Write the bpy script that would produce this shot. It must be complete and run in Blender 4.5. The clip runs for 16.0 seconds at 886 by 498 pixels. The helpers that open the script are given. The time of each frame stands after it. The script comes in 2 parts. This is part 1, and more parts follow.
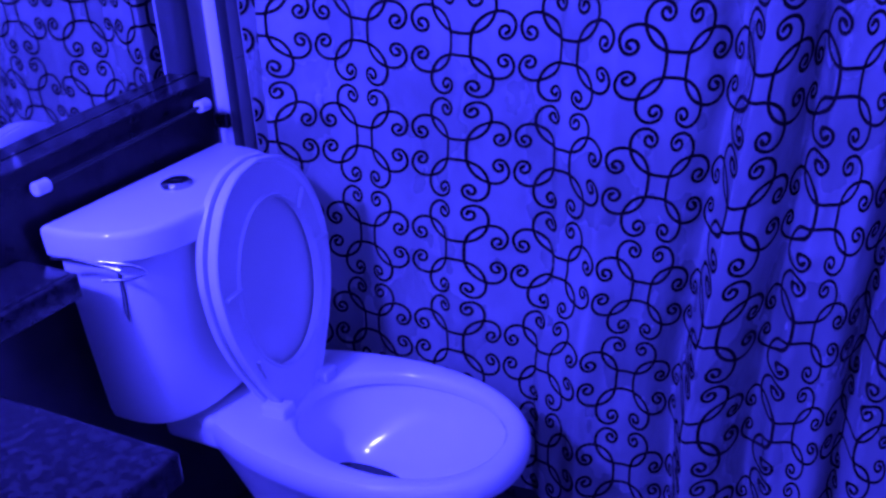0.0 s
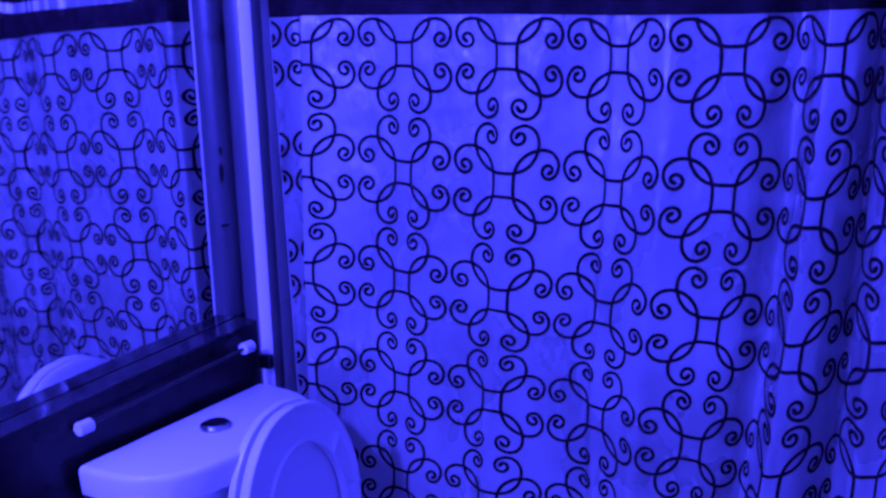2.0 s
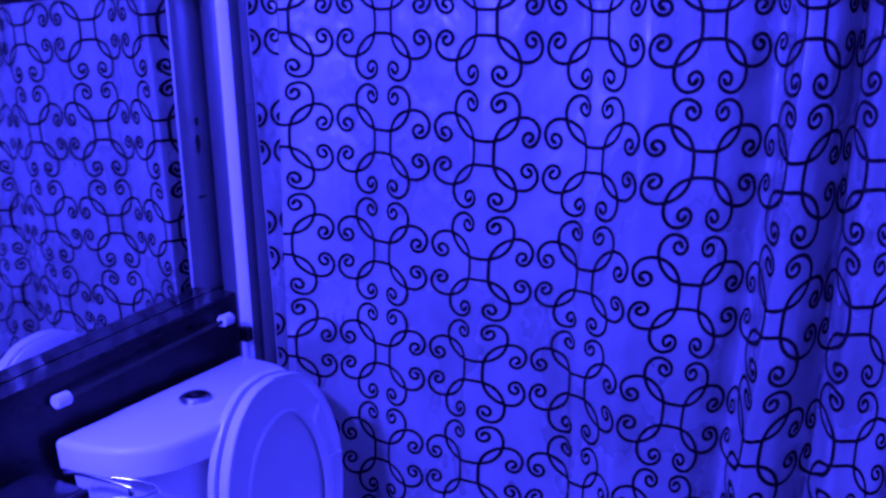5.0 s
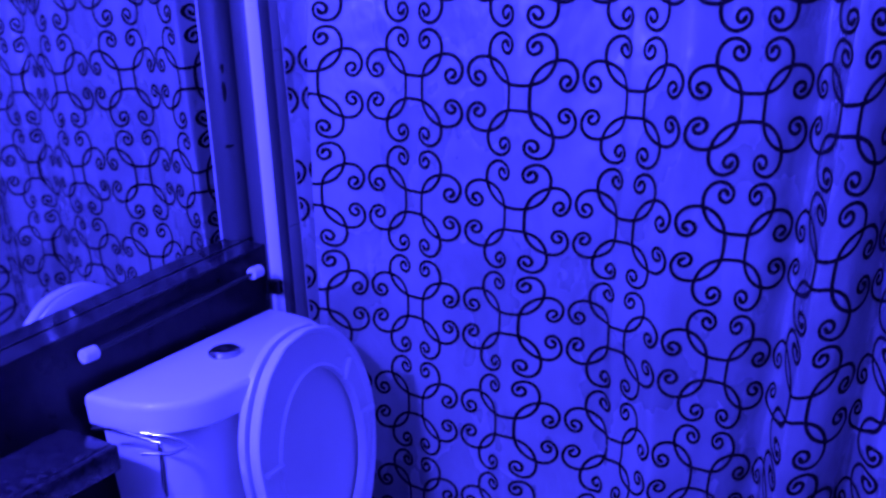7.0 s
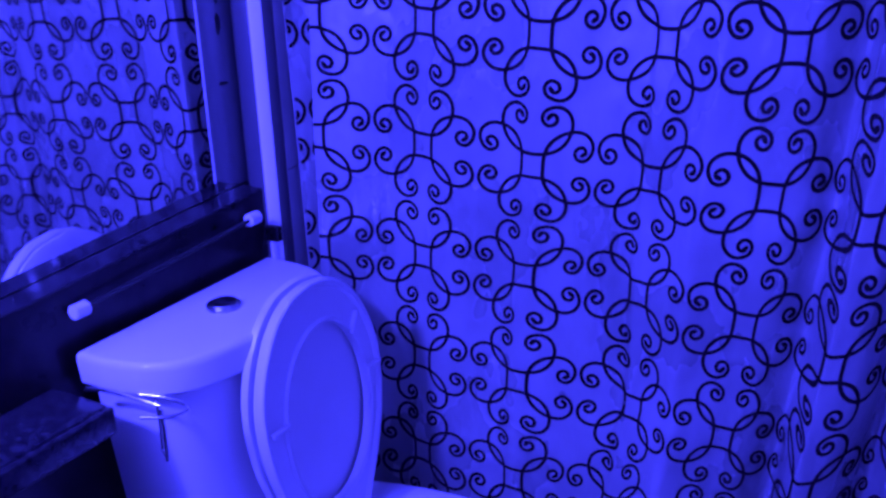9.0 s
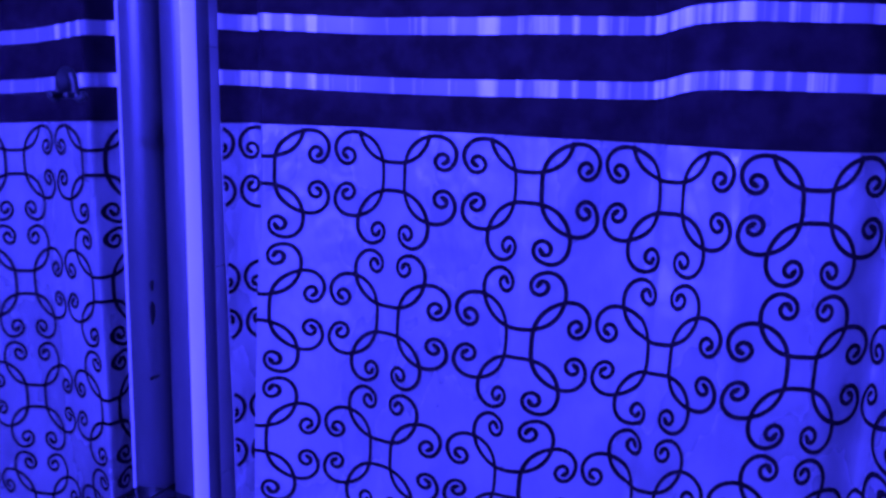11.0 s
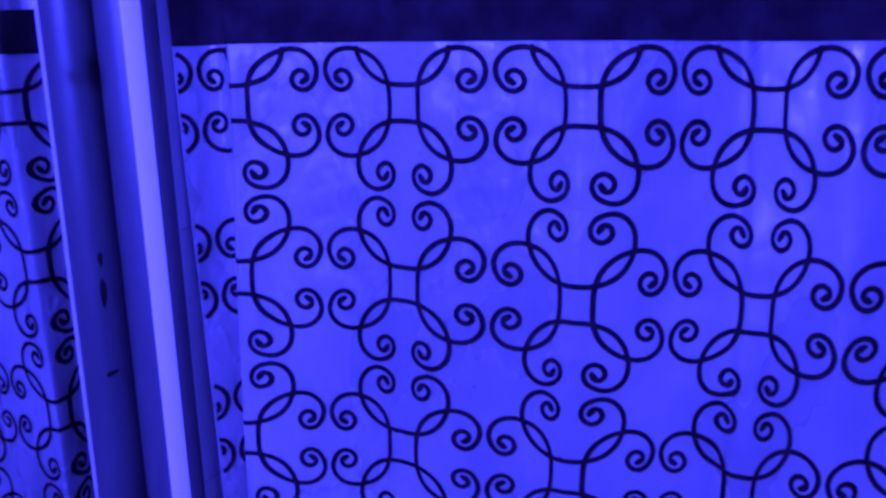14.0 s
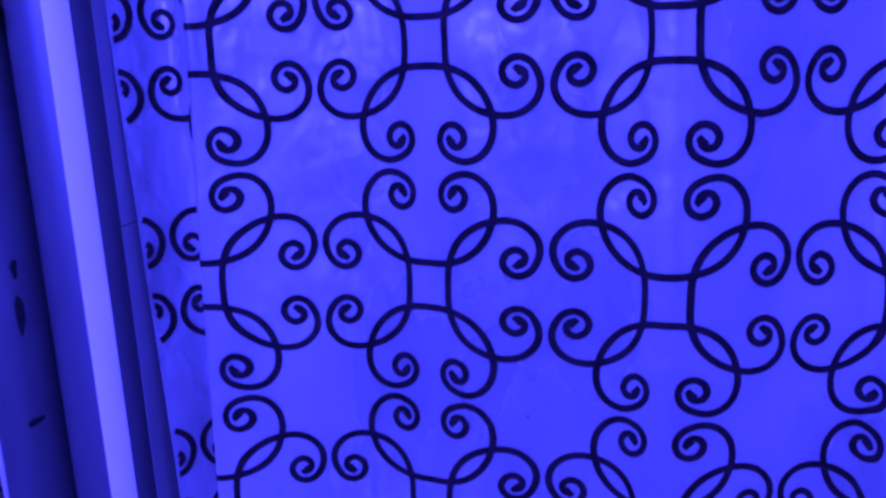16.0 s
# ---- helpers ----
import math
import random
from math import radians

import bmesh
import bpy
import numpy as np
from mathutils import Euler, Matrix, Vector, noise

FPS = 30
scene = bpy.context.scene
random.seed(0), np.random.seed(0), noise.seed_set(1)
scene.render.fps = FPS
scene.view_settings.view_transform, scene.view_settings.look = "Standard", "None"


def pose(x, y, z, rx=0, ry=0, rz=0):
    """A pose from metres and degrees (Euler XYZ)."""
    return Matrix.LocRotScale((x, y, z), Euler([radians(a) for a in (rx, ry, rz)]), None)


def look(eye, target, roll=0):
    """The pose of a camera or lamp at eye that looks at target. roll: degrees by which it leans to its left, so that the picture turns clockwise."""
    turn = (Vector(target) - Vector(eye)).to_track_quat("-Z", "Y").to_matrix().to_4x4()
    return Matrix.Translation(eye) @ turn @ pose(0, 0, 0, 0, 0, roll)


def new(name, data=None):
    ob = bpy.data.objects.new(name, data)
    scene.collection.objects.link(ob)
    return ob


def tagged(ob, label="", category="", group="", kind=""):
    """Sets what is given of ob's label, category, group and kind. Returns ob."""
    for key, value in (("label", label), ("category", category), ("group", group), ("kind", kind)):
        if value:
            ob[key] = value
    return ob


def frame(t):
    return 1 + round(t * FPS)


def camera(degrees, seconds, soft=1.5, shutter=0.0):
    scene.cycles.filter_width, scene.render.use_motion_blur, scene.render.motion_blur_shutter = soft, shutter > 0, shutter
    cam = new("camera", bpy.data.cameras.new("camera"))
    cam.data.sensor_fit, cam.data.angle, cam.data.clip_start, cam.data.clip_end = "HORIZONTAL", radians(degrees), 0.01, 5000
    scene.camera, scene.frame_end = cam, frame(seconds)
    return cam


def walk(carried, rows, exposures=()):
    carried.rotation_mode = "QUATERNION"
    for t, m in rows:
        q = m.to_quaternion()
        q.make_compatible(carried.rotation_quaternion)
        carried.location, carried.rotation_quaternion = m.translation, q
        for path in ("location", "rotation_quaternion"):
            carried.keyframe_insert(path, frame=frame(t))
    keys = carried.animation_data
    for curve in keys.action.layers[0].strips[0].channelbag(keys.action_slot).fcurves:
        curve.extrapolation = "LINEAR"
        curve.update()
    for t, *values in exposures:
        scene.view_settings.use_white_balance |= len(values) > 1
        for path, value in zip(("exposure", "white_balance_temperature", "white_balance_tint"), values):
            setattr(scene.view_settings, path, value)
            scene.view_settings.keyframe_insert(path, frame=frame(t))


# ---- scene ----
cam = camera(48.2, 16.0, soft=2.7, shutter=0.5)
PATH = [
    (0, (1.188, -1.354, 1.293), (0.308, 0.237, 0.461), -3.1),
    (0.5, (1.225, -1.345, 1.3), (0.299, 0.229, 0.483), -2.6),
    (1, (1.23, -1.336, 1.34), (0.249, 0.34, 0.863), -1.9),
    (1.5, (1.221, -1.352, 1.352), (0.221, 0.333, 0.949), -1.7),
    (2, (1.208, -1.36, 1.354), (0.2, 0.316, 0.939), -1.7),
    (2.5, (1.2, -1.365, 1.353), (0.201, 0.315, 0.928), -1.6),
    (3, (1.196, -1.365, 1.35), (0.218, 0.325, 0.916), -1.5),
    (3.5, (1.207, -1.356, 1.352), (0.233, 0.333, 0.902), -1.6),
    (4, (1.205, -1.358, 1.345), (0.243, 0.336, 0.892), -1.7),
    (6.5, (1.184, -1.333, 1.331), (0.187, 0.324, 0.821), -2.3),
    (7, (1.175, -1.312, 1.323), (0.159, 0.32, 0.772), -2.6),
    (7.5, (1.163, -1.293, 1.311), (0.133, 0.315, 0.719), -2.6),
    (8, (1.155, -1.271, 1.304), (0.108, 0.321, 0.696), -2.3),
    (8.5, (1.124, -1.27, 1.311), (0.112, 0.333, 0.672), -2.0),
    (9, (1.079, -1.259, 1.326), (0.125, 0.358, 0.636), -2.0),
    (9.5, (0.989, -1.251, 1.364), (0.123, 0.463, 0.806), -1.9),
    (10, (0.972, -1.199, 1.415), (0.113, 0.57, 1.054), -1.1),
    (10.2, (0.96, -1.188, 1.425), (0.116, 0.595, 1.095), -0.2),
    (12.3, (0.825, -1.116, 1.416), (0.088, 0.724, 1.149), -0.4),
    (12.5, (0.805, -1.113, 1.414), (0.092, 0.731, 1.114), -0.2),
    (13, (0.788, -1.076, 1.398), (0.082, 0.758, 1.026), -0.5),
    (13.5, (0.771, -1.039, 1.381), (0.066, 0.803, 1.051), -0.5),
    (14, (0.722, -0.947, 1.395), (0.034, 0.884, 0.978), -2.5),
    (14.5, (0.701, -0.879, 1.333), (-0.028, 0.935, 0.911), -4.4),
    (15, (0.62, -0.813, 1.337), (-0.013, 1.043, 0.946), -4.4),
    (15.5, (0.571, -0.758, 1.316), (-0.01, 1.126, 0.981), -4.2),
    (16, (0.552, -0.743, 1.329), (0.002, 1.137, 0.924), -3.9),
]
walk(cam, [(t, look(eye, target, roll)) for t, eye, target, roll in PATH])

# ---- world and light ----
world = bpy.data.worlds.new("world")
scene.world = world
world.use_nodes = True
world.node_tree.nodes["Background"].inputs[0].default_value = (0.02, 0.02, 0.6, 1)
world.node_tree.nodes["Background"].inputs[1].default_value = 0.02

BLUE = (0.045, 0.043, 1.0)


# one blue bulb over the vanity, beside the mirror wall
bulb = bpy.data.lights.new("vanity_lamp", "POINT")
bulb.energy, bulb.color, bulb.shadow_soft_size = 440, BLUE, 0.06
new("vanity_lamp", bulb).location = (0.066, -1.76, 2.04)


# ---- materials ----
def material(name, colour, rough=0.5, metal=0.0, coat=0.0):
    m = bpy.data.materials.new(name)
    m.use_nodes = True
    b = m.node_tree.nodes["Principled BSDF"]
    b.inputs["Base Color"].default_value = (*colour, 1)
    b.inputs["Roughness"].default_value = rough
    b.inputs["Metallic"].default_value = metal
    b.inputs["Coat Weight"].default_value = coat
    return m


def varied(m, dark, light, scale, detail=6, rough=None, bump=0.0, bump_scale=None, depth=0.002, low=0.35, high=0.65, stretch=(1, 1, 1)):
    """Noise between two colours, with an optional roughness range and fine relief."""
    nt = m.node_tree
    b = nt.nodes["Principled BSDF"]
    tc, mp = nt.nodes.new("ShaderNodeTexCoord"), nt.nodes.new("ShaderNodeMapping")
    mp.inputs["Scale"].default_value = stretch
    nt.links.new(tc.outputs["Object"], mp.inputs["Vector"])
    n, ramp = nt.nodes.new("ShaderNodeTexNoise"), nt.nodes.new("ShaderNodeValToRGB")
    n.inputs["Scale"].default_value, n.inputs["Detail"].default_value = scale, detail
    nt.links.new(mp.outputs[0], n.inputs["Vector"])
    nt.links.new(n.outputs["Fac"], ramp.inputs[0])
    ramp.color_ramp.elements[0].position, ramp.color_ramp.elements[1].position = low, high
    ramp.color_ramp.elements[0].color, ramp.color_ramp.elements[1].color = (*dark, 1), (*light, 1)
    nt.links.new(ramp.outputs[0], b.inputs["Base Color"])
    if rough:
        mr = nt.nodes.new("ShaderNodeMapRange")
        mr.inputs["To Min"].default_value, mr.inputs["To Max"].default_value = rough
        nt.links.new(n.outputs["Fac"], mr.inputs["Value"])
        nt.links.new(mr.outputs[0], b.inputs["Roughness"])
    if bump:
        f, bp = nt.nodes.new("ShaderNodeTexNoise"), nt.nodes.new("ShaderNodeBump")
        f.inputs["Scale"].default_value, f.inputs["Detail"].default_value = bump_scale or scale * 8, 4
        nt.links.new(mp.outputs[0], f.inputs["Vector"])
        bp.inputs["Strength"].default_value, bp.inputs["Distance"].default_value = bump, depth
        nt.links.new(f.outputs["Fac"], bp.inputs["Height"])
        nt.links.new(bp.outputs[0], b.inputs["Normal"])
    return m


CERAMIC = varied(material("ceramic", (0.8, 0.8, 0.79), 0.12), (0.76, 0.76, 0.75), (0.83, 0.83, 0.82), 3, rough=(0.09, 0.15))
SEAT = varied(material("seat_plastic", (0.78, 0.78, 0.78), 0.3), (0.70, 0.70, 0.70), (0.76, 0.76, 0.76), 5, rough=(0.25, 0.36))
# the cloudy paler patches paint the cloth's sheen into its colour
FABRIC = varied(material("curtain_fabric", (0.5, 0.5, 0.5), 0.4), (0.20, 0.20, 0.20), (0.295, 0.295, 0.295), 7, detail=4, rough=(0.15, 0.42), bump=1.0, bump_scale=8, depth=0.024, stretch=(1, 1, 0.6))
FABRIC.node_tree.nodes["Principled BSDF"].inputs["IOR"].default_value = 1.75
FABRIC.node_tree.nodes["Principled BSDF"].inputs["Specular IOR Level"].default_value = 0.8
INK = varied(material("printed_ink", (0.015, 0.01, 0.013), 0.9), (0.010, 0.006, 0.009), (0.022, 0.015, 0.019), 60)
BAND = varied(material("dark_band_fabric", (0.04, 0.03, 0.04), 0.92), (0.012, 0.007, 0.010), (0.024, 0.016, 0.021), 30, bump=0.3, bump_scale=1200)
for m in (INK, BAND):
    m.node_tree.nodes["Principled BSDF"].inputs["Specular IOR Level"].default_value = 0.08
# the upright pale and dark streaks are satin sheen put into the colour
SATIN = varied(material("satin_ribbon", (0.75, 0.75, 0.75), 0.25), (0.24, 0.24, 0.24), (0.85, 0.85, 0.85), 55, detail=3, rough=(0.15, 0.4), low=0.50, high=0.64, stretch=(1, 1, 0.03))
GRANITE = varied(material("dark_granite", (0.05, 0.05, 0.06), 0.12), (0.014, 0.012, 0.014), (0.06, 0.058, 0.06), 85, detail=8, rough=(0.12, 0.24), low=0.36, high=0.84)
POLISHED = varied(material("polished_black_stone", (0.02, 0.02, 0.02), 0.05), (0.012, 0.010, 0.012), (0.035, 0.032, 0.036), 25, rough=(0.03, 0.10))
BLACK_STONE = varied(material("black_stone", (0.02, 0.02, 0.02), 0.2), (0.010, 0.008, 0.009), (0.026, 0.022, 0.025), 26, rough=(0.22, 0.36), low=0.45, high=0.8)
BLACK_STONE.node_tree.nodes["Principled BSDF"].inputs["Specular IOR Level"].default_value = 0.25
MIRROR = material("mirror_silver", (0.77, 0.78, 0.79), 0.03, 1.0)
GROUT = varied(material("stained_grout", (0.05, 0.05, 0.05), 0.8), (0.006, 0.005, 0.006), (0.10, 0.095, 0.095), 22, detail=3, low=0.42, high=0.62, stretch=(1, 1, 0.35))
TRIM = varied(material("satin_post", (0.08, 0.08, 0.08), 0.45), (0.04, 0.04, 0.042), (0.065, 0.065, 0.067), 10, rough=(0.36, 0.46), stretch=(1, 1, 0.1))
TRIM.node_tree.nodes["Principled BSDF"].inputs["IOR"].default_value = 1.9
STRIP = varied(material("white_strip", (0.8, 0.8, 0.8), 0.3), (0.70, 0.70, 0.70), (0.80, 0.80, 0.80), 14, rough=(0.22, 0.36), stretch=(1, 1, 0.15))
PAINT = varied(material("wall_paint", (0.7, 0.7, 0.7), 0.6), (0.50, 0.50, 0.50), (0.58, 0.58, 0.57), 3, bump=0.1, bump_scale=200)
DARK_WALL = varied(material("dark_wall_tile", (0.06, 0.06, 0.06), 0.3), (0.035, 0.033, 0.034), (0.075, 0.07, 0.072), 6, rough=(0.2, 0.4))
FLOOR = varied(material("floor_tile", (0.1, 0.1, 0.1), 0.3), (0.05, 0.05, 0.055), (0.12, 0.12, 0.125), 14, rough=(0.2, 0.4))
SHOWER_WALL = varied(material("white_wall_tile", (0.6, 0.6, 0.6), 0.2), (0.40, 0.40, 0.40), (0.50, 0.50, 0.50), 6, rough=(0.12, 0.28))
CHROME = varied(material("chrome", (0.8, 0.8, 0.82), 0.15, 1.0), (0.7, 0.7, 0.72), (0.85, 0.85, 0.87), 40, rough=(0.1, 0.25))
WHITE = varied(material("white_plastic", (0.78, 0.78, 0.78), 0.35), (0.72, 0.72, 0.72), (0.8, 0.8, 0.8), 30)
DARK = varied(material("dark_rubber", (0.02, 0.02, 0.02), 0.5), (0.015, 0.015, 0.015), (0.03, 0.03, 0.03), 40)
WATER = material("water", (0.03, 0.034, 0.036), 0.03)


# ---- building helpers ----
def mesh_of(name, bm, mat, smooth=True):
    me = bpy.data.meshes.new(name)
    bm.normal_update()
    bm.to_mesh(me)
    bm.free()
    if smooth:
        for p in me.polygons:
            p.use_smooth = True
        me.set_sharp_from_angle(angle=radians(38))
    me.materials.append(mat)
    return me


def part(name, bm, mat, parent=None, label="", smooth=True):
    ob = new(name, mesh_of(name, bm, mat, smooth))
    if parent:
        ob.parent = parent
    if label:
        ob["label"] = label
    return ob


def thing(name, label, category, at=(0, 0, 0), group="", kind=""):
    ob = new(name)
    ob.location = at
    ob.empty_display_size = 0.05
    return tagged(ob, label, category, group, kind)


def box(x0, x1, y0, y1, z0, z1, bevel=0.0, segments=2):
    bm = bmesh.new()
    bmesh.ops.create_cube(bm, size=1, matrix=Matrix.Translation(((x0 + x1) / 2, (y0 + y1) / 2, (z0 + z1) / 2)) @ Matrix.Diagonal((x1 - x0, y1 - y0, z1 - z0, 1)))
    if bevel:
        bmesh.ops.bevel(bm, geom=bm.edges[:], offset=bevel, segments=segments, profile=0.6, affect="EDGES")
    return bm


def loft(rings, cap_first=True, cap_last=True, closed=True):
    """A skin over rings of equally many points."""
    bm = bmesh.new()
    rows = [[bm.verts.new(p) for p in ring] for ring in rings]
    n = len(rows[0])
    for a, b in zip(rows, rows[1:]):
        for i in range(n if closed else n - 1):
            j = (i + 1) % n
            bm.faces.new((a[i], a[j], b[j], b[i]))
    if cap_first:
        bm.faces.new(rows[0][::-1])
    if cap_last:
        bm.faces.new(rows[-1])
    bmesh.ops.recalc_face_normals(bm, faces=bm.faces[:])
    return bm


def tube(points, radius, sides=10, close=False):
    """A round rod along points."""
    pts = [Vector(p) for p in points]
    rings = []
    up = Vector((0.13, 0.31, 0.94))
    for i, p in enumerate(pts):
        d = (pts[min(i + 1, len(pts) - 1)] - pts[max(i - 1, 0)]).normalized()
        a = d.cross(up).normalized()
        b = d.cross(a)
        rings.append([p + radius * (math.cos(2 * math.pi * k / sides) * a + math.sin(2 * math.pi * k / sides) * b) for k in range(sides)])
    return loft(rings)


def catmull(points, steps=6):
    pts = [np.array(p, float) for p in points]
    pts = [2 * pts[0] - pts[1], *pts, 2 * pts[-1] - pts[-2]]
    out = []
    for a, b, c, d in zip(pts, pts[1:], pts[2:], pts[3:]):
        for k in range(steps):
            t = k / steps
            out.append(0.5 * (2 * b + (c - a) * t + (2 * a - 5 * b + 4 * c - d) * t * t + (3 * b - a - 3 * c + d) * t ** 3))
    out.append(pts[-2])
    return out


# ---- room ----
ROOM_X, ROOM_Y0, ROOM_Y1, ROOM_Z = 2.0, -2.2, 0.85, 2.35
tagged(part("floor", box(-0.1, ROOM_X + 0.1, ROOM_Y0 - 0.1, ROOM_Y1 + 0.1, -0.1, 0), FLOOR, smooth=False), "dark tiled bathroom floor in deep shade", "floor", kind="structure")
tagged(part("ceiling", box(-0.1, ROOM_X + 0.1, ROOM_Y0 - 0.1, ROOM_Y1 + 0.1, ROOM_Z, ROOM_Z + 0.1), PAINT, smooth=False), "plain painted bathroom ceiling", "ceiling", kind="structure")
tagged(part("wall_mirror_side", box(-0.1, -0.006, ROOM_Y0 - 0.1, ROOM_Y1 + 0.1, 0, ROOM_Z), DARK_WALL, smooth=False), "dark tiled wall behind mirror and toilet", "wall", kind="structure")
tagged(part("wall_far_side", box(ROOM_X, ROOM_X + 0.1, ROOM_Y0 - 0.1, ROOM_Y1 + 0.1, 0, ROOM_Z), PAINT, smooth=False), "plain painted wall across from the toilet", "wall", kind="structure")
tagged(part("wall_shower", box(0, ROOM_X, ROOM_Y1, ROOM_Y1 + 0.1, 0, ROOM_Z), PAINT, smooth=False), "plain wall behind the shower curtain", "wall", kind="structure")
tagged(part("wall_entry", box(0, ROOM_X, ROOM_Y0 - 0.1, ROOM_Y0, 0, ROOM_Z), PAINT, smooth=False), "plain painted wall behind the vanity", "wall", kind="structure")

# wall return beside the shower: a half-round satin post in front of tiles, a dark stained joint beside the mirror
PX, PY = 0.0735, -0.080
POST, POST_X = 0.036, 0.0375   # the post: radius and middle
ret = thing("wall_return", "tiled wall return behind a dark satin corner post beside mirror", "wall", (0, PY, 0), kind="structure")


def tile_block(x0, x1, y0, y1, z0, z1):
    return part("tile", box(x0, x1, y0, y1, z0, z1, 0.0006, 1), SHOWER_WALL, ret, smooth=False)


z = 0.0
while z < ROOM_Z - 0.01:
    top = min(z + 0.2994, ROOM_Z - 0.002)
    for k in range(3):
        y0 = POST + 0.001 + k * 0.299
        tile_block(PX - 0.012, PX, y0, y0 + 0.2985, z, top)
    z += 0.3
part("stained_joint", box(-0.004, 0.012, POST - 0.006, POST + 0.004, 0.0, ROOM_Z - 0.002), GROUT, ret, "dark mouldy joint beside the mirror", smooth=False)
part("grout", box(-0.004, PX - 0.012, POST + 0.004, ROOM_Y1 - PY, 0.0, ROOM_Z), PAINT, ret, smooth=False)
outline = [(POST_X + POST * math.cos(a), POST + POST * math.sin(a)) for a in [math.radians(-180 + 6 * k) for k in range(31)]]
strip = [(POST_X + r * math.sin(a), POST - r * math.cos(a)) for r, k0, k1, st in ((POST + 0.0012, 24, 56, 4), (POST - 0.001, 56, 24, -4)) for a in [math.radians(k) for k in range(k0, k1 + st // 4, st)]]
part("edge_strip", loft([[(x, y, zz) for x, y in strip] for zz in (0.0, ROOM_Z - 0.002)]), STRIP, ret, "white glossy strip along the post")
part("post", loft([[(x, y, zz) for x, y in outline] for zz in (0.0, ROOM_Z - 0.002)]), TRIM, ret, "half-round dark satin corner post")

# ---- shower curtain ----
P = 0.188             # repeat of the print
Z1 = 1.318            # first row of motifs
BAND_Z = 1.379
TOP_Z, HEM_Z = 1.95, 0.09
# along the cloth (in repeats of the print), across the room, and depth of the folds
KNOTS = [(-0.62, 0.075, -0.027), (-0.40, 0.101, 0.004), (-0.22, 0.130, 0.010), (-0.10, 0.141, -0.006), (-0.02, 0.149, -0.026), (0.10, 0.168, -0.022), (0.265, 0.200, -0.012), (0.735, 0.281, 0.008), (1.0, 0.326, 0.004),
         (1.265, 0.372, 0.0), (1.735, 0.459, 0.012), (2.0, 0.501, 0.010), (2.265, 0.554, 0.012), (2.735, 0.638, 0.018), (2.86, 0.661, 0.017), (2.97, 0.680, 0.002), (3.265, 0.722, 0.000), (3.5, 0.757, -0.016), (3.735, 0.795, 0.000), (4.0, 0.837, 0.014), (4.265, 0.875, 0.030), (4.5, 0.905, 0.062), (4.65, 0.920, 0.064),
         (4.8, 0.938, 0.028), (4.9, 0.957, -0.018), (5.0, 0.967, -0.022), (5.265, 1.000, -0.002), (5.58, 1.018, 0.046), (5.78, 1.034, 0.020), (5.9, 1.052, -0.018), (6.1, 1.078, -0.012)]
for n in range(1, 6):
    KNOTS += [(u + 1.2 * n, x + 0.118 * n, y * (1 + 0.15 * math.sin(2.1 * n))) for u, x, y in ((5.29, 1.0, -0.004), (5.58, 1.020, 0.046), (5.78, 1.036, 0.02), (5.9, 1.054, -0.022), (6.1, 1.08, -0.016))]


def curtain_profile():
    """Plan of the cloth, fine and smoothed: lengths along it and places."""
    fine = np.array(catmull(KNOTS, 10))
    for _ in range(4):
        fine[1:-1, 1:] = (fine[:-2, 1:] + 2 * fine[1:-1, 1:] + fine[2:, 1:]) / 4
    return fine[:, 0], fine[:, 1:]


US, PLAN = curtain_profile()
DPLAN = np.gradient(PLAN, axis=0)
DPLAN /= np.hypot(*DPLAN.T)[:, None]


NODES = (-0.35, 0, 1, 2, 3, 4, 5, 6)   # columns of the print, and how the cloth hangs below them, row by row
DRIFT = [(0, 0, 0.007, 0.018, 0.002, 0.011, 0.017, 0.008),
         (0.006, -0.012, -0.003, 0.008, -0.005, 0.004, -0.001, -0.001),
         (0.012, -0.02, -0.014, -0.005, -0.019, -0.012, -0.02, -0.009),
         (0.016, -0.024, -0.021, -0.02, -0.029, -0.032, -0.043, -0.018),
         (0.02, -0.028, -0.031, -0.034, -0.028, -0.051, -0.067, -0.032),
         (0.024, -0.031, -0.038, -0.041, -0.063, -0.071, -0.087, -0.045)]
SAG = [(0.019, 0.019, 0.014, 0.008, 0, -0.004, -0.004, -0.003),
         (0.019, 0.019, 0.011, 0, -0.007, -0.006, -0.012, -0.007),
         (0.02, 0.02, 0.014, 0.003, -0.003, -0.012, -0.026, -0.016),
         (0.022, 0.022, 0.021, 0.021, 0.018, -0.01, -0.031, -0.023),
         (0.027, 0.027, 0.029, 0.028, 0.021, -0.001, -0.04, -0.027),
         (0.033, 0.033, 0.039, 0.036, 0.028, 0.022, -0.03, -0.026)]
BULGE = (0, -0.012, -0.01, -0.026, 0.011, 0.005, -0.006, 0.01)
LEAN = (-0.009, -0.009, -0.004, 0.002, -0.018, -0.013, -0.002, 0.037)


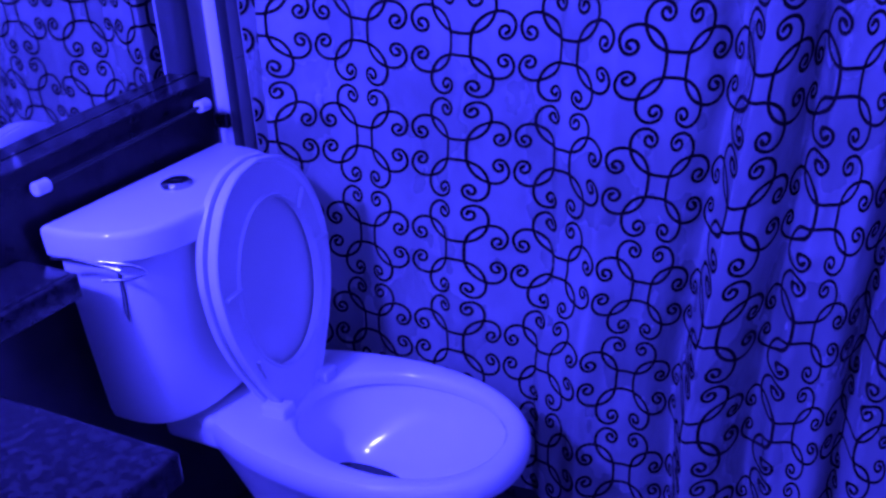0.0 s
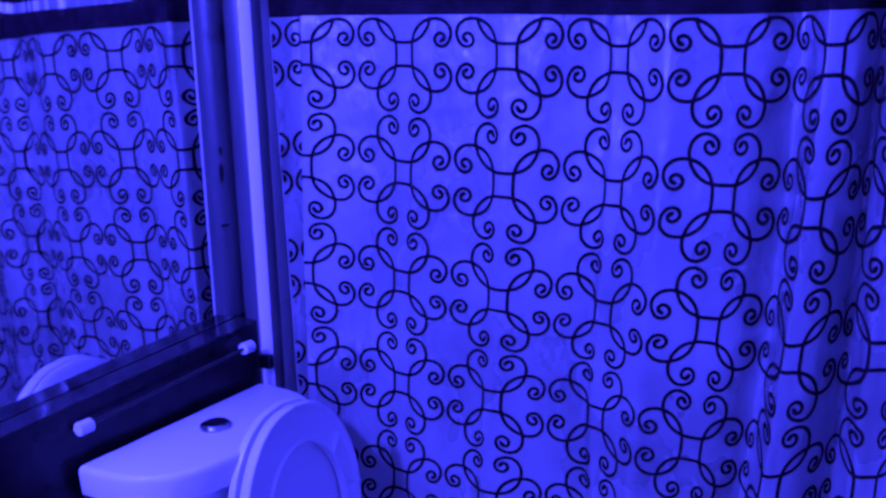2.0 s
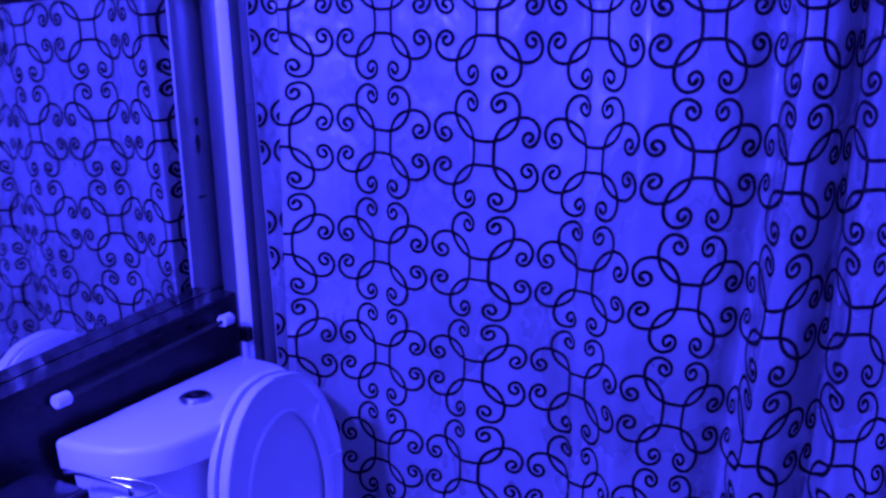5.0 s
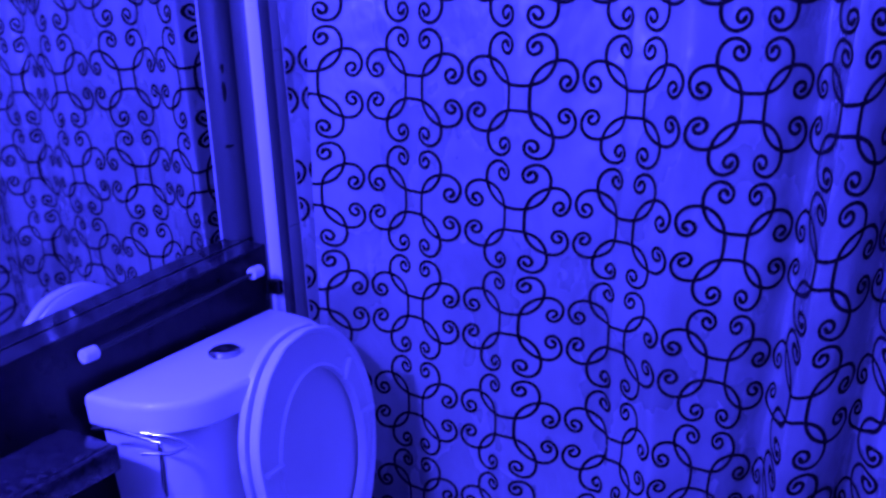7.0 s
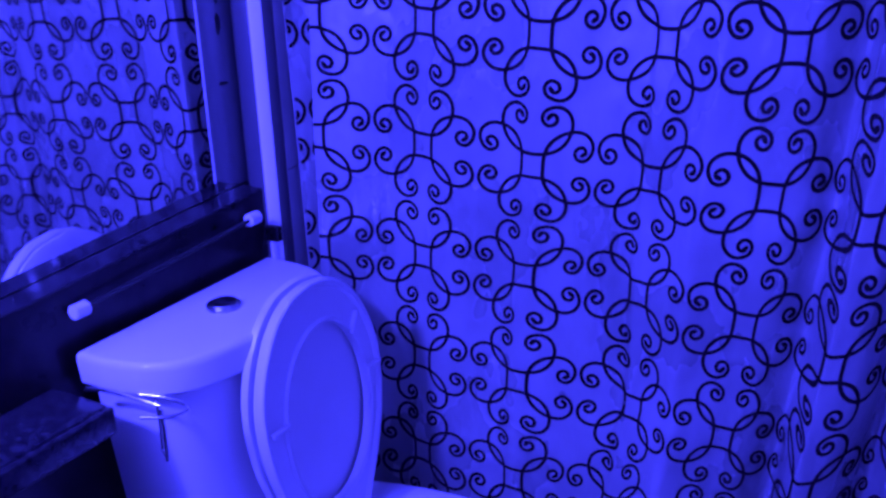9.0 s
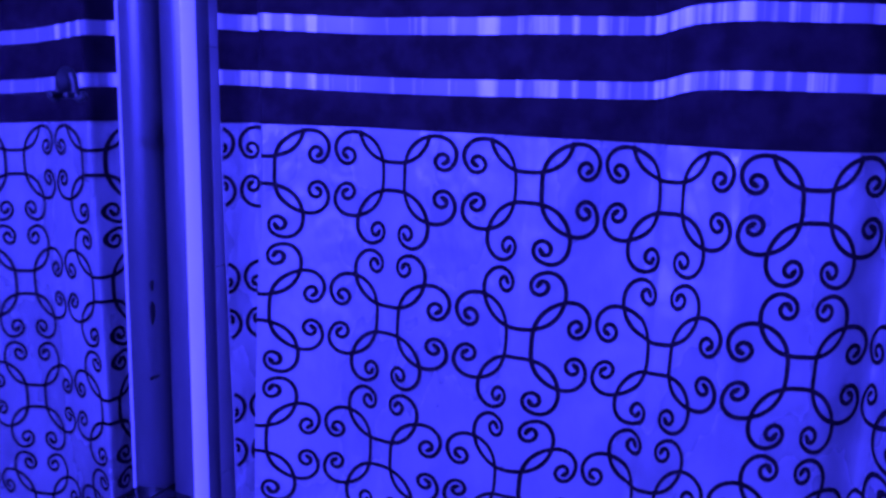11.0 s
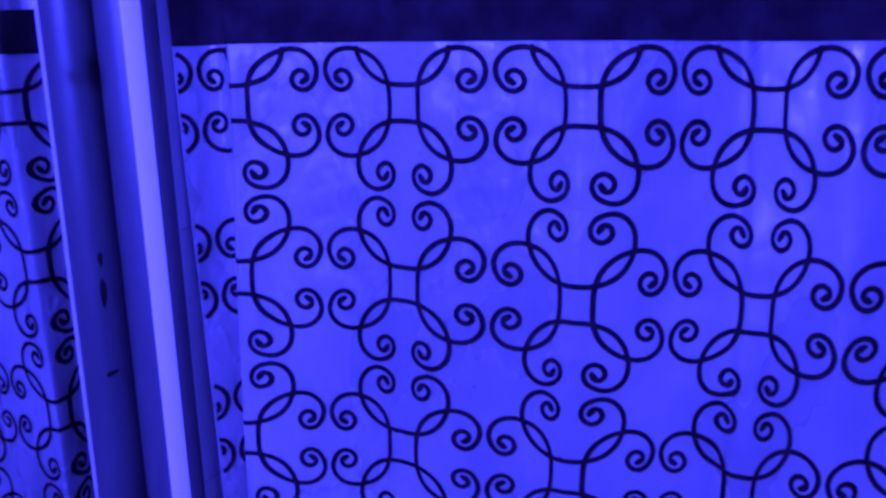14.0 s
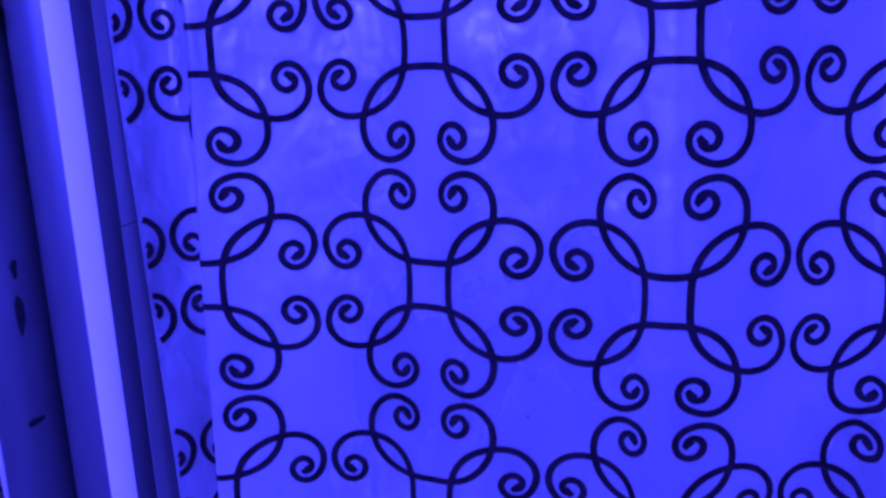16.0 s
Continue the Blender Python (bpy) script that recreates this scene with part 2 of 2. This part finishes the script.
def cloth(u, zz, off=0.0):
    """The place on the cloth at u repeats along it and height zz; off: metres in front of it."""
    x, y = np.interp(u, US, PLAN[:, 0]), np.interp(u, US, PLAN[:, 1])
    dx, dy = np.interp(u, US, DPLAN[:, 0]), np.interp(u, US, DPLAN[:, 1])
    drop = max(0.0, Z1 - zz)
    row = min(drop / P, 4.999)
    k, w = int(row), row - int(row)
    x += (1 - w) * np.interp(u, NODES, DRIFT[k]) + w * np.interp(u, NODES, DRIFT[k + 1])
    y += np.interp(u, NODES, BULGE) + drop * np.interp(u, NODES, LEAN)
    z = zz + (1 - w) * np.interp(u, NODES, SAG[k]) + w * np.interp(u, NODES, SAG[k + 1])
    if zz > BAND_Z:   # the ribbons ride up past a tuck in the heading
        z += min(1.0, (zz - BAND_Z) / 0.05) * (0.013 / (1 + math.exp(-(u - 3.0) * 14)) - 0.004 * math.sin(1.3 * u))
    return (x + dy * off, y - dx * off, z)


def cloth_panel(z0, z1, rows, off=0.0):
    bm = bmesh.new()
    fine = US
    grid = [[bm.verts.new(cloth(u, z0 + (z1 - z0) * r / rows, off)) for u in fine] for r in range(rows + 1)]
    for a, b in zip(grid, grid[1:]):
        for i in range(len(fine) - 1):
            bm.faces.new((a[i], a[i + 1], b[i + 1], b[i]))
    return bm


curtain = thing("shower_curtain", "white shower curtain with dark scrollwork print and striped top", "shower curtain", (0.8, 0, HEM_Z))


def curtain_part(name, bm, mat, label="", smooth=True):
    bmesh.ops.translate(bm, verts=bm.verts[:], vec=(-0.8, 0, -HEM_Z))
    return part(name, bm, mat, curtain, label, smooth)


curtain_part("cloth", cloth_panel(HEM_Z, TOP_Z, 60), FABRIC, "white fabric with soft folds")
for z0, z1 in ((BAND_Z, 1.4285), (1.4475, 1.5025), (1.5225, TOP_Z)):
    curtain_part("dark_band", cloth_panel(z0, z1, 4, 0.0012), BAND, "very dark woven band")
# ribbons whose glints are coloured in as streaks
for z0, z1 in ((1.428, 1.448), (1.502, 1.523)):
    curtain_part("satin_stripe", cloth_panel(z0, z1, 2, 0.0018), SATIN, "shiny pale satin ribbon, streaks of sheen in its colour")

# the print: each motif is four lyre-shaped lines whose ends roll up
ARM = [(0, .097), (-.06, .098), (-.12, .108), (-.178, .132), (-.228, .172), (-.268, .230), (-.289, .295), (-.293, .352), (-.277, .410), (-.237, .456), (-.185, .475), (-.133, .466), (-.088, .437), (-.069, .393), (-.082, .350), (-.120, .328), (-.160, .343), (-.177, .380), (-.161, .412), (-.132, .416), (-.115, .396), (-.128, .380)]
SQUEEZE = ([0, 0.097, 0.289, 0.38, 0.474], [0, 0.093, 0.286, 0.379, 0.473])  # the print is a little narrower round its middle


def lyre():
    half = catmull(ARM, 5)
    return [(-x, y) for x, y in half[:0:-1]] + [(x, y) for x, y in half]


LYRE = lyre()


def print_line(bm, k, row, q, width=0.0152):
    """One of the four lyre lines of the motif in column k of a row."""
    zc = Z1 - (row - 1) * P
    c, s = round(math.cos(q * math.pi / 2)), round(math.sin(q * math.pi / 2))
    line = [(c * x - s * y, s * x + c * y) for x, y in LYRE]
    prev = None
    for i, (x, y) in enumerate(line):
        ax, ay = line[max(i - 1, 0)]
        bx, by = line[min(i + 1, len(line) - 1)]
        d = math.hypot(bx - ax, by - ay) or 1
        w = width * (1.5 if min(i, len(line) - 1 - i) < 5 else 1.0)
        nx, ny = -(by - ay) / d * w, (bx - ax) / d * w
        xs = [math.copysign(np.interp(abs(v), *SQUEEZE), v) if abs(v) < 0.474 else v for v in (x + nx, x - nx)]
        pair = [(k + xs[0], zc + (y + ny) * P), (k + xs[1], zc + (y - ny) * P)]
        if not all(US[0] + 0.01 < u < US[-1] - 0.01 and HEM_Z < zz < BAND_Z - 0.001 for u, zz in pair):
            prev = None
            continue
        now = [bm.verts.new(cloth(u, zz, 0.0007 + 0.0001 * q)) for u, zz in pair]
        if prev:
            bm.faces.new((prev[0], prev[1], now[1], now[0]))
        prev = now


scrolls = bmesh.new()
for row in range(1, 8):
    for k in range(-1, 12):
        for q in range(4):
            print_line(scrolls, k, row, q)
tagged(curtain_part("scroll_print", scrolls, INK, "dark scrollwork print", smooth=False), kind="stuff")

# ---- mirror and stone upstand ----
FALL = 0.055          # the upstand and what sits on it run slightly downhill from the shower


def downhill(bm, y0):
    """Shears a mesh whose origin lies at y0 along the fall."""
    for v in bm.verts:
        v.co.z += (v.co.y + y0 + 0.064) * FALL
    return bm


mirror = thing("wall_mirror", "large frameless wall mirror above the dark stone upstand", "mirror", (0, -0.9, 0.877))
part("glass", downhill(box(-0.005, 0.0, -1.2, 0.9 + PY + 0.027, 0, 1.1, 0.0008, 1), -0.9), MIRROR, mirror, smooth=False)

ledge = thing("stone_upstand", "polished dark granite upstand along the wall under mirror", "backsplash", (0, -0.9, 0.733))
part("slab", downhill(box(-0.005, 0.047, -1.2, 0.9 + PY + 0.006, -0.04, 0.142, 0.004, 3), -0.9), BLACK_STONE, ledge, smooth=False)
part("top_edge", downhill(box(0.001, 0.0465, -1.2, 0.9 + PY + 0.006, 0.1385, 0.1435, 0.001, 1), -0.9), POLISHED, ledge, "polished top edge that mirrors the curtain", smooth=False)
part("end_piece", box(0.03, PX + 0.0015, 0.9 + PY - 0.005, 0.9 + PY + 0.008, 0.055, 0.08, 0.003, 3), BLACK_STONE, ledge, smooth=False)

rail = thing("towel_rail", "thin dark rail with white end caps on upstand", "rail", (0.062, -0.299, 0.830))
part("rod", downhill(tube([(0, -0.17, 0), (0, 0.17, 0)], 0.0035), -0.064), DARK, rail, "thin black rod")
for yy in (-0.175, 0.175):
    bm = bmesh.new()
    bmesh.ops.create_cone(bm, cap_ends=True, segments=20, radius1=0.0105, radius2=0.0105, depth=0.024, matrix=pose(0, yy, yy * FALL, 90, 0, 0))
    bmesh.ops.bevel(bm, geom=[e for e in bm.edges if e.calc_face_angle(0) > 1], offset=0.0015, segments=2, affect="EDGES")
    part("end_cap", bm, WHITE, rail, "white plastic end cap")

def blot(yy, zz, wide, high, seed):
    """An uneven flat spot on the glass."""
    rng = random.Random(seed)
    ring = [(wide * r * math.cos(a), high * r * math.sin(a)) for a, r in ((2 * math.pi * k / 14, rng.uniform(0.7, 1.2)) for k in range(14))]
    return loft([[(xx, yy + 0.9 + y, zz - 0.877 + z2) for y, z2 in ring] for xx in (0.0002, 0.0006)])


for seed, spot in enumerate(((-0.090, 1.138, 0.005, 0.017), (-0.089, 1.175, 0.004, 0.008), (-0.091, 1.045, 0.010, 0.003))):
    part("tarnish", blot(*spot, seed), DARK, mirror, "black tarnished spot at the mirror edge", smooth=False)

hook = thing("suction_hook", "small black hook with clear suction cup on mirror", "hook", (0.0, -0.228, 1.447))
bm = bmesh.new()
bmesh.ops.create_cone(bm, cap_ends=True, segments=24, radius1=0.017, radius2=0.006, depth=0.008, matrix=pose(0.0045, 0, 0.004, 0, 90, 0))
part("cup", bm, DARK, hook, "dark suction cup")
part("arm", tube(catmull([(0.008, 0, 0.012), (0.012, 0, 0.0), (0.013, 0, -0.012), (0.02, 0, -0.018), (0.028, 0, -0.012)], 4), 0.0045), DARK, hook)
part("bar", box(0.008, 0.016, -0.016, 0.016, -0.018, -0.010, 0.003), DARK, hook)

# ---- vanity counter ----
shelf = thing("stone_ledge", "narrow polished granite ledge running behind the toilet", "ledge", (0, -0.64, 0.69))
part("slab", box(0.048, 0.150, -0.115, 0.115, 0.002, 0.038, 0.004, 2), GRANITE, shelf)
part("nosing", box(0.1505, 0.161, -0.116, 0.116, 0, 0.0375, 0.0045, 3), GRANITE, shelf, "rounded granite front edge")
counter = thing("vanity", "dark granite vanity counter on a dark cabinet", "vanity", (0.28, -1.3, 0))
part("countertop", box(-0.22, 0.29, -0.88, 0.516, 0.69, 0.728, 0.006, 3), GRANITE, counter, "speckled dark granite top")
part("cabinet", box(-0.22, 0.25, -0.87, 0.495, 0.0, 0.689, 0.003), BLACK_STONE, counter, "dark cabinet body", smooth=False)

# ---- toilet ----
TY = -0.302
toilet = thing("toilet", "white ceramic toilet with raised seat and lid", "toilet", (0.35, TY, 0))


def toilet_part(name, bm, mat, label="", parent=None):
    bmesh.ops.translate(bm, verts=bm.verts[:], vec=(-0.35, 0, 0))
    return part(name, bm, mat, parent or toilet, label)


def tank_ring(half, front, back, zz, n=40, power=2.6):
    """A D-shaped outline: straight back, bowed front."""
    out = []
    for k in range(n + 1):
        a = math.pi * k / n
        c, s = math.cos(a), math.sin(a)
        x = back + (front - back) * abs(s) ** (2 / power)
        y = 0.004 - (half - 0.004) * math.copysign(abs(c) ** (2 / power), c)
        out.append((x, y, zz))
    return out


tank = toilet_part("tank", loft([tank_ring(h, f, 0.072, zz, power=3.2) for zz, h, f in ((0.414, 0.140, 0.190), (0.421, 0.150, 0.200), (0.438, 0.155, 0.204), (0.55, 0.167, 0.211), (0.735, 0.184, 0.222))]), CERAMIC, "white glazed cistern")
lid_rings = [tank_ring(h, f, b, zz, power=3.2) for zz, h, f, b in ((0.722, 0.190, 0.231, 0.068), (0.7225, 0.1965, 0.2375, 0.067), (0.725, 0.199, 0.240, 0.066), (0.758, 0.2015, 0.2425, 0.066), (0.7645, 0.2005, 0.2415, 0.0665), (0.7682, 0.1975, 0.2385, 0.068), (0.7695, 0.193, 0.234, 0.071))]
tank_lid = toilet_part("tank_lid", loft(lid_rings), CERAMIC, "white glazed cistern lid")
bm = bmesh.new()
bmesh.ops.create_cone(bm, cap_ends=True, segments=32, radius1=0.026, radius2=0.024, depth=0.008, matrix=pose(0.142, 0.008, 0.772))
bmesh.ops.bevel(bm, geom=[e for e in bm.edges if e.calc_face_angle(0) > 1], offset=0.002, segments=2, affect="EDGES")
button = toilet_part("flush_button", bm, CHROME, "round chrome flush button")
for side in (-1, 1):
    ring = [(0.142 + 0.019 * math.cos(a), 0.008 + side * (0.0015 + 0.019 * math.sin(a)), 0.0) for a in np.linspace(0, math.pi, 14)]
    part("button_half", loft([[(x - 0.35, y, 0.7755) for x, y, _ in ring], [(x - 0.35, y, 0.7775) for x, y, _ in ring]]), CHROME, button)


def egg(x0, x1, half, zz, widest=0.5, n=48, power=2.15):
    """An egg-shaped outline between x0 and x1, widest part of the way along."""
    xm = x0 + (x1 - x0) * widest
    out = []
    for k in range(n):
        a = 2 * math.pi * k / n
        c, s = math.cos(a), math.sin(a)
        cx, sy = math.copysign(abs(c) ** (2 / power), c), math.copysign(abs(s) ** (2 / power), s)
        out.append((xm + (x1 - xm if cx > 0 else xm - x0) * cx, half * sy, zz))
    return out


BY = 0.054            # the bowl sits a little to one side of the cistern
bowl_rings = [egg(0.18, 0.50, 0.112, 0.0), egg(0.185, 0.495, 0.107, 0.02), egg(0.19, 0.49, 0.096, 0.12), egg(0.18, 0.52, 0.107, 0.2), egg(0.135, 0.59, 0.144, 0.28, 0.55), egg(0.105, 0.64, 0.171, 0.335, 0.55),
              egg(0.092, 0.665, 0.180, 0.352, 0.57), egg(0.086, 0.678, 0.187, 0.362, 0.58), egg(0.085, 0.682, 0.189, 0.378, 0.58), egg(0.087, 0.680, 0.188, 0.393, 0.58), egg(0.093, 0.673, 0.183, 0.401, 0.58), egg(0.12, 0.664, 0.172, 0.404, 0.59),
              egg(0.296, 0.652, 0.150, 0.403, 0.52), egg(0.303, 0.646, 0.143, 0.399, 0.52), egg(0.306, 0.642, 0.139, 0.391, 0.52), egg(0.305, 0.643, 0.140, 0.380, 0.52), egg(0.297, 0.648, 0.147, 0.374, 0.52), egg(0.299, 0.642, 0.144, 0.360, 0.52), egg(0.311, 0.612, 0.124, 0.330, 0.5), egg(0.316, 0.57, 0.092, 0.300, 0.45), egg(0.320, 0.525, 0.066, 0.279, 0.45), egg(0.324, 0.485, 0.044, 0.265, 0.45), egg(0.330, 0.46, 0.036, 0.25, 0.45), egg(0.338, 0.43, 0.03, 0.21, 0.45)]
FORE = 0.012          # the rim reaches a little further forward
bowl_rings = [[(x + FORE * max(0.0, (x - 0.3) / 0.38), BY + y * np.interp(x, [0.08, 0.3, 0.42], [0.80, 0.90, 0.93]), zz) for x, y, zz in r] for r in bowl_rings]
bowl = toilet_part("bowl", loft(bowl_rings), CERAMIC, "white glazed bowl")
deck = box(0.10, 0.285, BY - 0.128, BY + 0.128, 0.345, 0.4035, 0.016, 4)
toilet_part("deck", deck, CERAMIC, "flat glazed deck behind the bowl", bowl)
toilet_part("water", loft([[(x, y + BY, zz) for x, y, zz in egg(0.325, 0.48, 0.042, h, 0.45)] for h in (0.259, 0.260)]), WATER, "still dark water", bowl)

OUTLINE = [(-0.012, 0.036), (0.006, 0.056), (0.05, 0.083), (0.1, 0.109), (0.16, 0.130), (0.22, 0.138), (0.27, 0.135), (0.315, 0.120), (0.355, 0.096), (0.38, 0.070), (0.395, 0.042), (0.402, 0.0)]
SX, SY, SZ = 0.296, 0.051, 0.411
LEAN_BACK = math.radians(4.5)


def seat_outline(grow=0.0):
    right = [(w + grow if w else 0.0, h + grow * (1 if h > 0.2 else -0.3)) for h, w in [tuple(p) for p in catmull(OUTLINE, 3)]]
    return right + [(-w, h) for w, h in right[-2::-1]]


def oval(half, h0, h1, n):
    """An inner opening with as many points as the outline has, in the same order."""
    hm, out = (h0 + h1) / 2, []
    for k in range(n):
        a = -math.pi / 2 + 2 * math.pi * (k + 0.5) / n
        out.append((0.007 + half * math.cos(a), hm + (h1 - h0) / 2 * math.sin(a)))
    return out


def seat_plate(depths, shapes):
    """Rings of (y, h) shapes laid at depths along x, leaning on the tank."""
    lean = LEAN_BACK
    rings = []
    for d, shape in zip(depths, shapes):
        rings.append([(SX + d * math.cos(lean) - h * math.sin(lean), y + SY, SZ + h * math.cos(lean) + d * math.sin(lean)) for y, h in shape])
    return rings


big = seat_outline()
n = len(big)
lid_shapes = [seat_outline(-0.012), seat_outline(-0.003), seat_outline(0.002), seat_outline(0.0), seat_outline(-0.008)]
seat_lid = toilet_part("seat_lid", loft(seat_plate([-0.037, -0.0355, -0.032, -0.0225, -0.0205], lid_shapes)), SEAT, "raised white lid")
# the seat shows its underside: a shallow plate with a raised lip round the hole and round the edge
hole = oval(0.098, 0.056, 0.336, n)
lip = oval(0.1015, 0.052, 0.340, n)
foot = oval(0.104, 0.0495, 0.343, n)
ring_shapes = [lip, hole, hole, lip, foot, seat_outline(-0.0095), seat_outline(-0.0065), seat_outline(-0.0015), seat_outline(0.0), seat_outline(0.0), seat_outline(-0.002), lip]
ring_depths = [-0.0155, -0.012, 0.0032, 0.0042, -0.0005, -0.0005, 0.0042, 0.0048, 0.003, -0.012, -0.0148, -0.0155]
seat = toilet_part("seat", loft(seat_plate(ring_depths, ring_shapes), False, False), SEAT, "raised white seat ring")
lean = LEAN_BACK
for yy, h, tilt in ((-0.108, 0.225, 90), (0.118, 0.225, 90), (-0.080, 0.085, 20), (0.086, 0.308, -35)):
    b2 = box(-0.003, 0.0055, -0.0035, 0.0035, -0.018, 0.018, 0.0015)
    bmesh.ops.transform(b2, matrix=pose(SX + 0.002 - h * math.sin(lean), yy + SY, SZ + h * math.cos(lean), tilt, -4.5, 0), verts=b2.verts[:])
    toilet_part("buffer", b2, SEAT, "small white rubber buffer", seat)
for yy in (-0.06, 0.06):
    toilet_part("hinge", box(0.270, 0.318, yy + SY - 0.017, yy + SY + 0.017, 0.402, 0.423, 0.006, 3), SEAT, "white plastic seat hinge", seat)

# ---- chrome paper holder ----
holder = thing("paper_holder", "chrome wire paper holder hooked over the ledge", "paper holder", (0.16, -0.505, 0.73))
part("hook", tube(catmull([(-0.06, -0.01, 0.003), (-0.03, -0.005, 0.006), (0.0, 0.0, 0.004), (0.03, 0.005, 0.0), (0.05, 0.01, -0.004)], 4), 0.0026), CHROME, holder)
part("loop", tube(catmull([(0.045, -0.02, -0.006), (0.075, 0.0, -0.008), (0.078, 0.03, -0.01), (0.04, 0.035, -0.008), (0.0, 0.02, -0.004)], 5), 0.0022), CHROME, holder)
part("drop_wire", tube([(0.055, 0.005, -0.006), (0.058, 0.004, -0.03), (0.06, 0.0, -0.075)], 0.0024), CHROME, holder)
part("drop_wire", tube([(0.03, 0.022, -0.006), (0.034, 0.02, -0.03), (0.036, 0.016, -0.075)], 0.002), CHROME, holder)
part("foot_wire", tube([(0.036, 0.016, -0.075), (0.05, 0.008, -0.078), (0.06, 0.0, -0.075)], 0.002), CHROME, holder)

# ---- waste bin beside the toilet ----
bin_ = thing("waste_bin", "small white plastic waste bin, dark inside, beside toilet", "waste bin", (0.185, -0.515, 0))


def circle(r, zz, n=36):
    return [(r * math.cos(2 * math.pi * k / n), r * math.sin(2 * math.pi * k / n), zz) for k in range(n)]


part("body", loft([circle(0.065, 0.0), circle(0.068, 0.005), circle(0.088, 0.25), circle(0.093, 0.26), circle(0.094, 0.267), circle(0.09, 0.27), circle(0.085, 0.265), circle(0.082, 0.24), circle(0.064, 0.012)]), WHITE, bin_)
